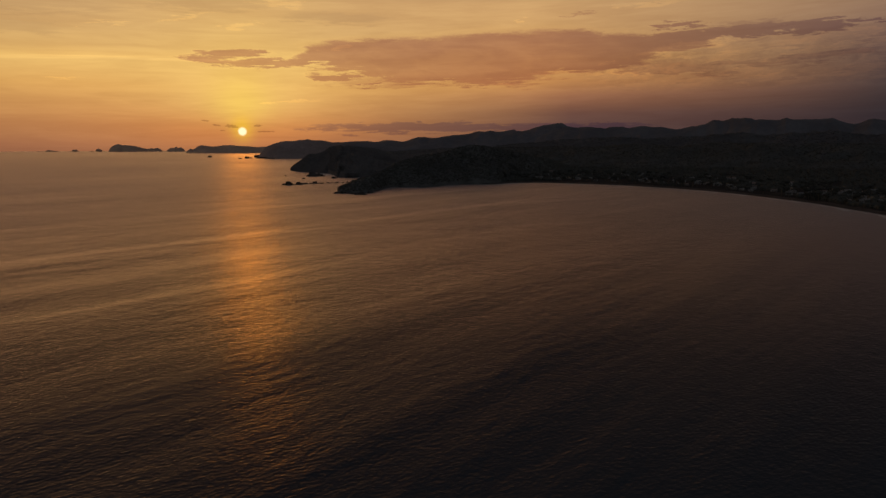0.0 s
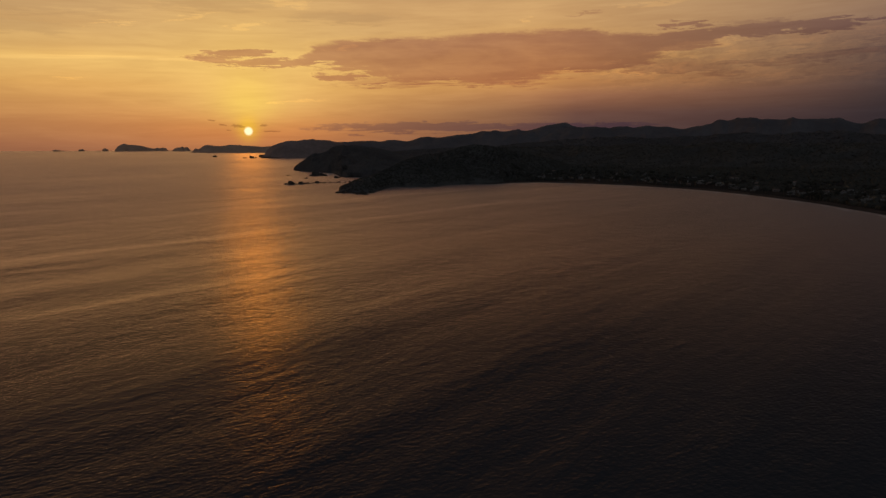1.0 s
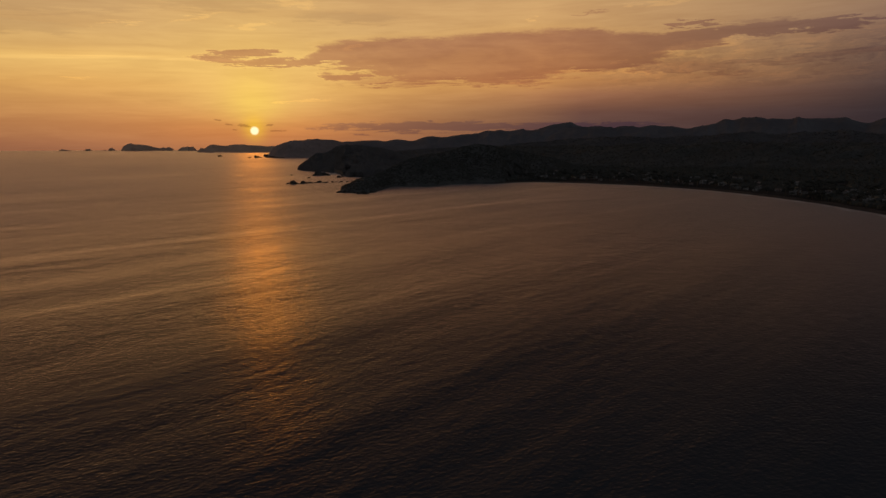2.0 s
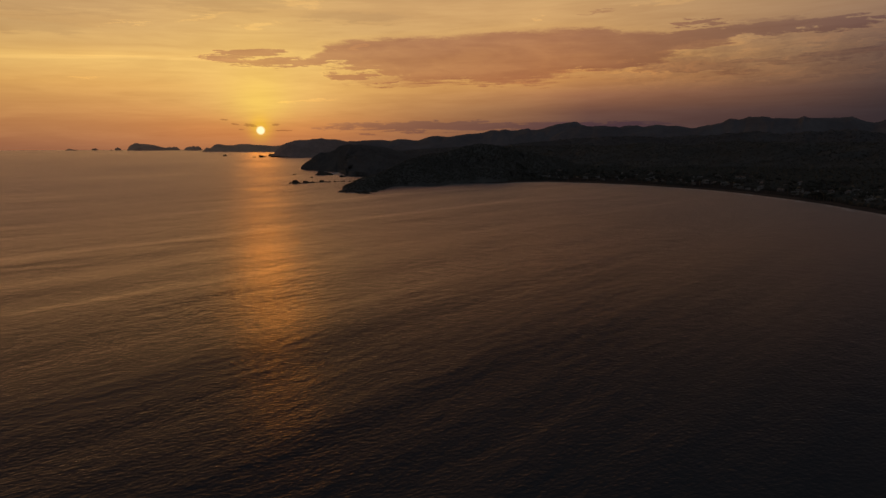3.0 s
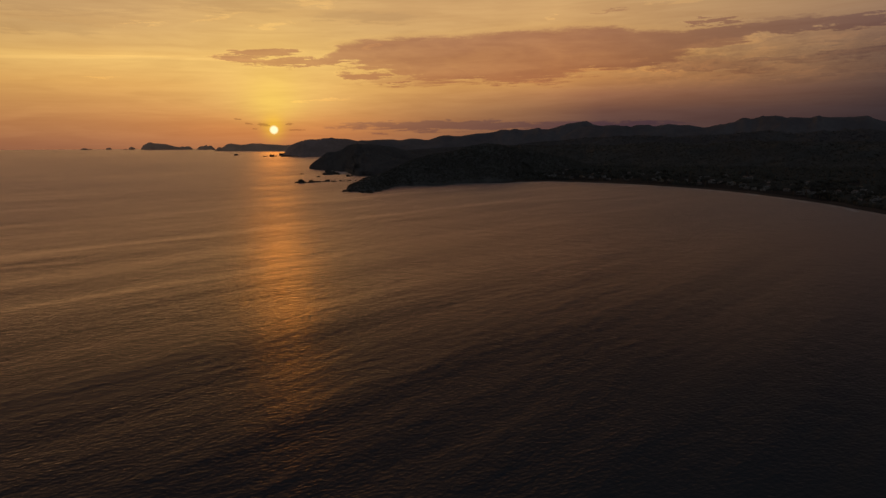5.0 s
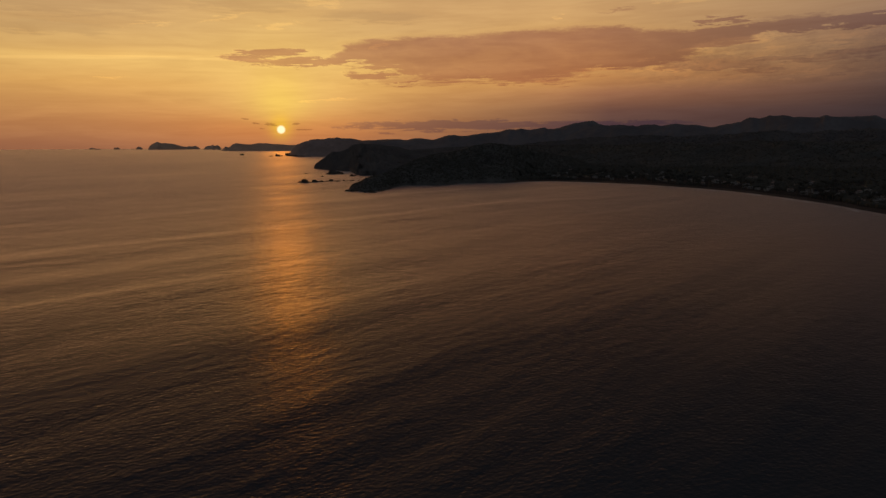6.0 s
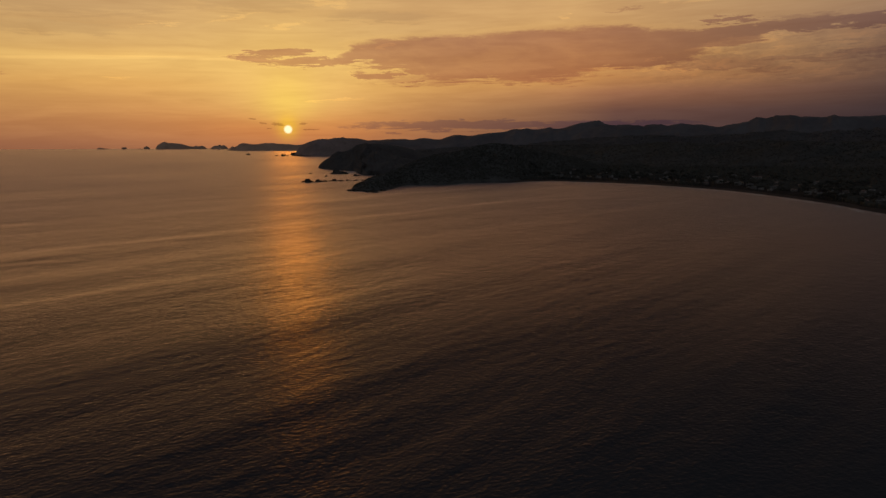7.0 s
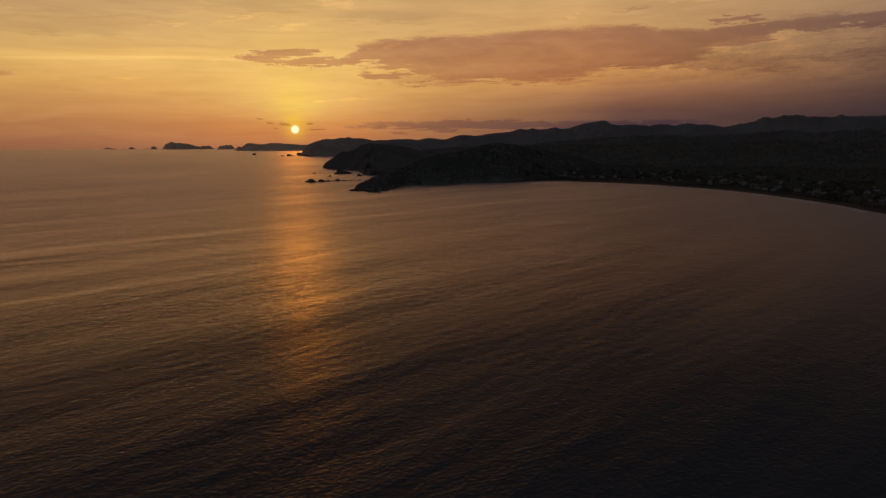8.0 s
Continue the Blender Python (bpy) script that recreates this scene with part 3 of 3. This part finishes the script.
DOMED_ISLAND = [(-27.2, 0.4), (-27.0, 26), (-26.7, 43), (-26.45, 48.5), (-26.2, 41.6), (-25.8, 40), (-25.4, 38), (-25.1, 31), (-24.8, 24), (-24.35, 17), (-24.1, 22),
                (-23.9, 18.5), (-23.7, 22), (-23.45, 16), (-23.25, 0.4)]
TWIN_ISLAND = [(-23.05, 0.4), (-22.75, 20), (-22.4, 24), (-22.25, 29), (-22.1, 24), (-21.9, 27.5), (-21.7, 17), (-21.55, 0.4)]

tagged(ridge("mountain_range", [(p, 3200, q, 420) for p, q in RANGE_WEST], 300, FAR_HAZED, 8, 30, 0.03, 230, 0.9),
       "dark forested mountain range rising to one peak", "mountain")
tagged(ridge("mountain_range", [(p, 3000, q, 480) for p, q in RANGE_NORTH], 300, FAR_HAZED, 8, 30, 0.03, 230, 0.9),
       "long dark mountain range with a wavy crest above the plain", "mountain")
slopes = tagged(ridge("mountain_slope", [(p, 2250, q, 420) for p, q in SLOPES], 350, SLOPE_HAZED, 10, 30, 0.08, 150, 0.9), "dark wooded lower slopes of the mountain range", "hill")
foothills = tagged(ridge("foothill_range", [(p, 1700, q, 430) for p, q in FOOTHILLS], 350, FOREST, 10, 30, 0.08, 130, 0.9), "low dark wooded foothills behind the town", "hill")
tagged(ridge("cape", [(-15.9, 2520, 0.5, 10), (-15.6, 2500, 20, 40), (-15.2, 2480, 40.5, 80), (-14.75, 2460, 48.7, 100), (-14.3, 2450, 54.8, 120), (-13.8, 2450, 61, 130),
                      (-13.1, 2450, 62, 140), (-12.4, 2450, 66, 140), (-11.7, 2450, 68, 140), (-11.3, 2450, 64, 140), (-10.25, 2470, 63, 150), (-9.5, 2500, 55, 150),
                      (-8.5, 2560, 45, 150), (-7, 2650, 34, 150), (-5.5, 2750, 20, 150)], 200, CAPE_HAZED, 8, 30, 0.03, 90, 0.7),
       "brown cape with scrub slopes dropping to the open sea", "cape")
tagged(ridge("island", [(p, 3800, q, 40 + q) for p, q in LONG_ISLAND], 150, ISLE_HAZED, 8, 24, 0.03, 80, 0.6), "long low rocky island under the setting sun", "island", "islands off the coast")
tagged(ridge("island", [(p, 4600, q, 30 + q) for p, q in DOMED_ISLAND], 110, ISLE_HAZED, 8, 22, 0.02, 80, 0.6), "steep rocky island with a domed end", "island", "islands off the coast")
tagged(ridge("island", [(p, 4500, q, 30 + q) for p, q in TWIN_ISLAND], 90, ISLE_HAZED, 8, 20, 0.03, 60, 0.6), "small rocky island with two humps", "island", "islands off the coast")


def headland(crest, behind, steps, rows, craggy, spur, bluff, trees, seed, label, ground=FOREST, leaves=LEAVES):
    base = tagged(new("headland"), label, "headland")
    hill = ridge("hillside", crest, behind, ground, steps, rows, craggy, spur, bluff, base)
    wood_over(hill, trees, 0.9, 1.9, seed, base, 2.0, leaves)
    return base


headland([(-13.25, 1330, 0.5, 4), (-13.0, 1322, 9, 25), (-12.7, 1318, 14.5, 45), (-12.2, 1312, 22.5, 65), (-11.6, 1310, 32, 85), (-11.0, 1320, 33, 110), (-10.3, 1325, 39, 150),
          (-10.0, 1330, 44.5, 160), (-9.6, 1330, 48, 215), (-9.05, 1330, 49, 285), (-7.85, 1330, 48.5, 315), (-6.6, 1330, 45, 320), (-5.6, 1330, 40.5, 320), (-4.9, 1330, 36, 320),
          (-4.4, 1330, 31.5, 320), (-3.7, 1330, 26, 320), (-2, 1340, 20, 320)], 160, 8, 40, 0.03, 70, 0.6, 24000, 3, "dark wooded headland with steep cliffs over the water", BLUFF_HAZED, BLUFF_HAZED)
headland([(-9.3, 725, 0.5, 4), (-8.95, 730, 3.4, 15), (-8.55, 735, 5.8, 27), (-7.55, 750, 12, 56), (-6.2, 772, 16, 54), (-4.7, 830, 23.5, 36), (-3.2, 880, 31.4, 85),
          (-1.7, 920, 37.5, 127), (-0.7, 950, 39.5, 145), (0.3, 960, 43.5, 128), (1.3, 980, 47.4, 140), (1.8, 1000, 49.5, 150), (3.3, 1030, 50.7, 175), (4.3, 1060, 47, 200),
          (5.3, 1100, 43, 200), (7, 1170, 36, 200), (9, 1260, 24, 200), (11, 1350, 9, 180), (12.5, 1420, 0.5, 140)], 130, 10, 44, 0.04, 45, 0.65, 28000, 4, "dark wooded headland ending in a low rocky point")


# ---- rocks in the sea ----
STONE, STONE_FACES = ball(1.0, 3)


def sea_rock(azimuth, dist, wide, high, seed, label="dark wet rock standing out of the sea", group="rocks off the headland", material=ROCK):
    x, y = at(azimuth, dist)
    verts = []
    for p in STONE:
        q = Vector(p) * 1.4 + Vector((seed * 7.3, seed * 1.9, 0))
        r = 1 + 0.45 * noise.fractal(q, 1.0, 2.2, 4) + 0.12 * noise.cell(q * 1.6)
        zz = p[2] * r
        verts.append((p[0] * r * wide / 2, p[1] * r * wide * 0.32, zz * high if zz > 0 else zz * 2.0))
    ob = mesh_object("sea_rock", verts, STONE_FACES, material, smooth=False)
    ob.location = (x, y, 0)
    return tagged(ob, label, "rock", group)


CHAIN = [(-13.81, 873, 6, 2.0), (-13.45, 862, 11, 7.0), (-13.2, 868, 5, 3.0), (-12.62, 870, 10, 4.2), (-12.3, 876, 5, 2.6), (-12.02, 881, 6, 2.2), (-11.55, 886, 4, 1.5),
         (-11.2, 889, 10, 3.8), (-10.85, 891, 4, 1.4), (-10.6, 893, 3.5, 1.4), (-10.12, 898, 4, 1.6), (-9.77, 900, 2.6, 1.2), (-9.24, 900, 2.6, 1.3), (-8.8, 899, 4, 1.5), (-8.4, 901, 5, 2.2)]
for i, (p, d, wide, high) in enumerate(CHAIN):
    sea_rock(p, d, wide * 0.8, high * 0.72, i)
for i in range(14):
    sea_rock(-13.9 + i * 0.39 + 0.12 * math.sin(i * 4.1), 868 + i * 2.4 + 4 * math.sin(i * 2.2), 3.0 + 1.2 * math.sin(i * 3.3), 0.9 + 0.4 * math.sin(i * 1.7), 110 + i,
             "small dark rock barely above the water")
for i, (p, d, wide, high) in enumerate([(-13.68, 1101, 5, 1.2), (-12.17, 1008, 5, 1.4), (-9.57, 1015, 7, 2.8), (-9.3, 1030, 4, 1.5)]):
    sea_rock(p, d, wide, high, 30 + i, "low wet rock awash below the headland cliffs")
for i, (p, d, wide, high) in enumerate([(-19.69, 2613, 15, 6), (-16.75, 2383, 15, 8), (-17.32, 2390, 11, 3), (-16.45, 2420, 8, 3), (-15.95, 2560, 22, 9), (-15.5, 2400, 50, 4), (-14.9, 2340, 40, 3)]):
    sea_rock(p, d, wide, high, 40 + i, "dark rock stack rising off the cape", "rocks off the cape")
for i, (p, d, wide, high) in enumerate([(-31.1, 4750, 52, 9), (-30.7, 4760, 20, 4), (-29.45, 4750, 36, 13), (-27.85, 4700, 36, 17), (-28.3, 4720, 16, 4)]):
    sea_rock(p, d, wide, high, 50 + i, "tiny rocky islet on the horizon", "islets on the horizon", ISLE_HAZED)
for i, (p, d, wide, high) in enumerate([(-11.35, 1085, 18, 6.0), (-10.9, 1088, 14, 4.5), (-11.72, 1080, 8, 2.8), (-10.55, 1082, 7, 1.6)]):
    sea_rock(p, d, wide, high, 60 + i, "broad dark rock ledge under the headland", "ledges under the headland")
for i in range(16):
    sea_rock(-9.35 + i * 0.235, 716 + (-26 if 5 < i < 11 else -8 if i < 14 else 28) + 6 * math.sin(i * 2.4), 6 + 3 * math.sin(i * 5.1), 1.8 + 0.9 * math.sin(i * 3.7), 80 + i,
             "dark boulder at the foot of the headland", "boulders at the point")


def wash(azimuth, dist, wide, deep, seed):
    """A patch of foam left by a breaking wave."""
    verts, faces = [(*at(azimuth, dist), 0.3)], []
    for k in range(28):
        b = 2 * math.pi * k / 28
        r = 1 + 0.9 * noise.fractal(Vector((math.cos(b) * 1.5, math.sin(b) * 1.5, seed)), 1.0, 2.1, 3)
        x, y = at(azimuth, dist)
        verts.append((x + math.cos(b) * wide * r / 2, y + math.sin(b) * deep * r / 2, 0.15))
        faces.append((0, k + 1, (k + 1) % 28 + 1))
    return tagged(mesh_object("foam_patch", verts, faces, FOAM), "white foam where swell breaks on the rocks", "foam", "foam below the headland")


for i, (p, d, wide, deep) in enumerate([(-10.1, 1140, 16, 70), (-9.65, 1105, 10, 30), (-10.4, 1120, 8, 30), (-8.9, 908, 10, 14), (-8.3, 690, 7, 4)]):
    wash(p, d, wide, deep, i * 3.3)


# ---- the town: houses, trees and palms behind the beach ----
def box(bm, x0, x1, y0, y1, z0, z1):
    v = [bm.verts.new((x, y, z)) for z in (z0, z1) for x, y in ((x0, y0), (x1, y0), (x1, y1), (x0, y1))]
    for f in ((3, 2, 1, 0), (4, 5, 6, 7), (0, 1, 5, 4), (1, 2, 6, 5), (2, 3, 7, 6), (3, 0, 4, 7)):
        bm.faces.new([v[i] for i in f])


def boxes(*rows):
    bm = bmesh.new()
    for r in rows:
        box(bm, *r)
    return bm


def gable(wide, deep, z, rise, over=0.5, thick=0.2):
    bm = bmesh.new()
    x, y = wide / 2 + over, deep / 2 + over
    low, top = [], []
    for dz, keep in ((0, low), (thick, top)):
        for p in ((-x, -y, z), (x, -y, z), (x, 0, z + rise), (-x, 0, z + rise), (x, y, z), (-x, y, z)):
            keep.append(bm.verts.new((p[0], p[1], p[2] + dz)))
    for q in ((0, 1, 2, 3), (3, 2, 4, 5)):
        bm.faces.new([top[i] for i in q])
        bm.faces.new([low[i] for i in reversed(q)])
    for i, j in ((0, 1), (1, 2), (2, 4), (4, 5), (5, 3), (3, 0)):
        bm.faces.new([low[i], low[j], top[j], top[i]])
    return bm


def hip(wide, deep, z, rise, over):
    bm = bmesh.new()
    x, y = wide / 2 + over, deep / 2 + over
    r = max(wide - deep, 1.0) / 2
    b = [bm.verts.new(p) for p in ((-x, -y, z), (x, -y, z), (x, y, z), (-x, y, z))]
    t = [bm.verts.new(p) for p in ((-r, 0, z + rise), (r, 0, z + rise))]
    for f in ((b[0], b[1], t[1], t[0]), (b[1], b[2], t[1]), (b[2], b[3], t[0], t[1]), (b[3], b[0], t[0]), (b[3], b[2], b[1], b[0])):
        bm.faces.new(f)
    return bm


def house(wide, deep, floors, roof, label):
    base = tagged(new("house"), label, "house", "houses of the town")
    high = 2.9 * floors
    wall = part("wall", boxes((-wide / 2, wide / 2, -deep / 2, deep / 2, -1.0, high)), PLASTER, base)
    if roof == "gable":
        part("gable_wall", gable(wide - 1.2, deep - 1.2, high - 0.15, deep * 0.22, 0.45, 0.1), PLASTER, base)
        part("roof", gable(wide, deep, high + 0.05, deep * 0.22), ROOF_TILE, base, "clay tile roof")
    elif roof == "thatch":
        part("roof", hip(wide, deep, high - 0.3, deep * 0.5, 1.3), THATCH, base, "thatched palm roof")
    else:
        part("roof", boxes((-wide / 2 - 0.3, wide / 2 + 0.3, -deep / 2 - 0.3, deep / 2 + 0.3, high + 0.004, high + 0.25)), CONCRETE, base, "flat concrete roof")
        for y0 in (-deep / 2 - 0.3, deep / 2 + 0.1):
            part("parapet", boxes((-wide / 2 - 0.3, wide / 2 + 0.3, y0, y0 + 0.2, high + 0.254, high + 0.8)), PLASTER, base)
        part("water_tank", boxes((wide * 0.2, wide * 0.2 + 1.4, 0.5, 1.9, high + 0.254, high + 1.7)), CONCRETE, base, "roof water tank")
    for level in range(floors):
        for k in range(int(wide // 3)):
            if level == 0 and k == 1:
                continue
            x = -wide / 2 + 1.6 + k * 3.0
            z = level * 2.9 + 0.9
            win = part("window", boxes((x - 0.65, x + 0.65, -deep / 2 - 0.08, -deep / 2 - 0.004, z, z + 1.3)), WOOD, base)
            part("pane", boxes((x - 0.55, x + 0.55, -deep / 2 - 0.12, -deep / 2 - 0.084, z + 0.1, z + 1.2)), GLASS, win)
    part("door", boxes((-wide / 2 + 4.0, -wide / 2 + 5.0, -deep / 2 - 0.09, -deep / 2 - 0.004, 0, 2.1)), WOOD, base, "plain wooden door")
    return base


def broad_tree(seed):
    rng = np.random.default_rng(seed)
    base = tagged(new("tree"), "dark broad-crowned tree among the houses", "tree", "trees behind the beach")
    bm = bmesh.new()
    bmesh.ops.create_cone(bm, cap_ends=True, segments=7, radius1=0.35, radius2=0.16, depth=4.6, matrix=Matrix.Translation((0, 0, 1.8)))
    for k in range(4):
        turn = Matrix.Rotation(k * 1.57 + rng.uniform(-0.4, 0.4), 4, "Z") @ Matrix.Rotation(0.8, 4, "Y")
        bmesh.ops.create_cone(bm, cap_ends=False, segments=5, radius1=0.14, radius2=0.05, depth=2.6, matrix=Matrix.Translation((0, 0, 3.4)) @ turn @ Matrix.Translation((0, 0, 1.3)))
    part("trunk", bm, BARK, base)
    spots = [(rng.normal(0, 1.6), rng.normal(0, 1.6), 4.0 + rng.uniform(0, 3.0)) for _ in range(26)]
    v, f = clumps(spots, rng, 0.6, 1.3)
    mesh_object("crown", v, f, LEAVES, base, smooth=False)
    return base


def palm(seed):
    rng = np.random.default_rng(seed)
    base = tagged(new("palm_tree"), "tall coconut palm with drooping fronds", "palm", "palms along the beach")
    bm = bmesh.new()
    rings = []
    for k in range(8):
        z = k * 1.25 - 0.5
        r = 0.26 - 0.016 * k
        bend = 0.018 * k * k
        rings.append([bm.verts.new((bend + r * math.cos(q * 1.0472), r * math.sin(q * 1.0472), z)) for q in range(6)])
    for lo_, hi_ in zip(rings, rings[1:]):
        for q in range(6):
            bm.faces.new((lo_[q], lo_[(q + 1) % 6], hi_[(q + 1) % 6], hi_[q]))
    part("trunk", bm, BARK, base)
    bm = bmesh.new()
    for k in range(13):
        b = k * 2 * math.pi / 13 + rng.uniform(-0.15, 0.15)
        rise, length = rng.uniform(0.1, 0.9), rng.uniform(2.6, 3.5)
        last = None
        for q in range(6):
            f = q / 5
            out = length * f
            z = 8.2 + rise * out * (1 - f) * 1.4 - 1.7 * f * f
            half = 0.45 * math.sin(math.pi * (0.12 + 0.86 * f))
            cx, cy = 0.85 + out * math.cos(b), out * math.sin(b)
            row = [bm.verts.new((cx - half * math.sin(b), cy + half * math.cos(b), z - 0.28 * half)), bm.verts.new((cx, cy, z)),
                   bm.verts.new((cx + half * math.sin(b), cy - half * math.cos(b), z - 0.28 * half))]
            if last:
                bm.faces.new((last[0], last[1], row[1], row[0]))
                bm.faces.new((last[1], last[2], row[2], row[1]))
            last = row
    part("fronds", bm, LEAVES, base)
    return base


def build_town():
    rng = random.Random(11)
    kinds = [house(9, 7, 1, "gable", "small white house with a clay tile roof"), house(12, 8, 2, "flat", "two-storey white house with a flat concrete roof"),
             house(8, 6, 1, "flat", "low plastered house with a flat roof"), house(10, 8, 1, "thatch", "open beach house under a palm thatch roof"),
             house(14, 8, 2, "flat", "long white hotel block with a flat roof"), house(11, 8, 2, "gable", "two-storey plastered house with a tiled gable roof")]
    taken = []

    def free(x, y, gap):
        return all((x - p) ** 2 + (y - q) ** 2 > (gap + g) ** 2 for p, q, g in taken)

    made = 0
    for _ in range(4000):
        if made >= 160:
            break
        a_ = 6 + 34 * rng.random() ** 0.68
        o_ = 46 + 210 * rng.random() ** 1.25
        x, y, z = ground_at(a_, o_)
        if not free(x, y, 5.5):
            continue
        src = kinds[rng.choice((0, 0, 1, 1, 2, 2, 3, 4, 5))]
        m = pose(x, y, z, 0, 0, -a_ + rng.uniform(-28, 28)) @ Matrix.Scale(rng.uniform(0.58, 0.82), 4)
        if made < len(kinds):
            src = kinds[made]
            src.matrix_basis = m
        else:
            copy_thing(src, m)
        taken.append((x, y, 5.5))
        made += 1
    trees = [broad_tree(s_) for s_ in (21, 22, 23)]
    palms = [palm(s_) for s_ in (31, 32)]
    made = 0
    for _ in range(4000):
        if made >= 290:
            break
        a_, o_ = 6 + 34 * rng.random(), 33 + 220 * rng.random() ** 1.8
        x, y, z = ground_at(a_, o_)
        if not free(x, y, 0.5):
            continue
        is_palm = o_ < 80 and rng.random() < 0.6
        src = rng.choice(palms if is_palm else trees)
        m = pose(x, y, z, 0, 0, rng.uniform(0, 360)) @ Matrix.Scale(rng.uniform(0.7, 1.2), 4)
        if src.location.length == 0:
            src.matrix_basis = m
        else:
            copy_thing(src, m)
        taken.append((x, y, 2.5))
        made += 1
    gen = np.random.default_rng(5)
    spots = []
    while len(spots) < 12000:
        a_, o_ = gen.uniform(4, 44), 35 + 900 * gen.random() ** 1.5
        x, y, z = ground_at(a_, o_)
        if rough_height(x, y, 70, 3) + 0.001 * (o_ - 150) < (0.02 if 40 < o_ < 250 else -0.22) or not free(x, y, 1.2):
            continue
        spots.append((x, y, z - 0.3))
    v, f = clumps(spots, gen, 1.4, 3.6)
    tagged(mesh_object("scrub_woodland", v, f, LEAVES, smooth=False), "dark green scrub and trees between the houses", "woodland", kind="stuff")


build_town()
wood_over(foothills, 34000, 1.2, 2.4, 8, foothills, 4.0)
wood_over(slopes, 20000, 2.0, 3.6, 9, slopes, 12.0, SLOPE_HAZED)
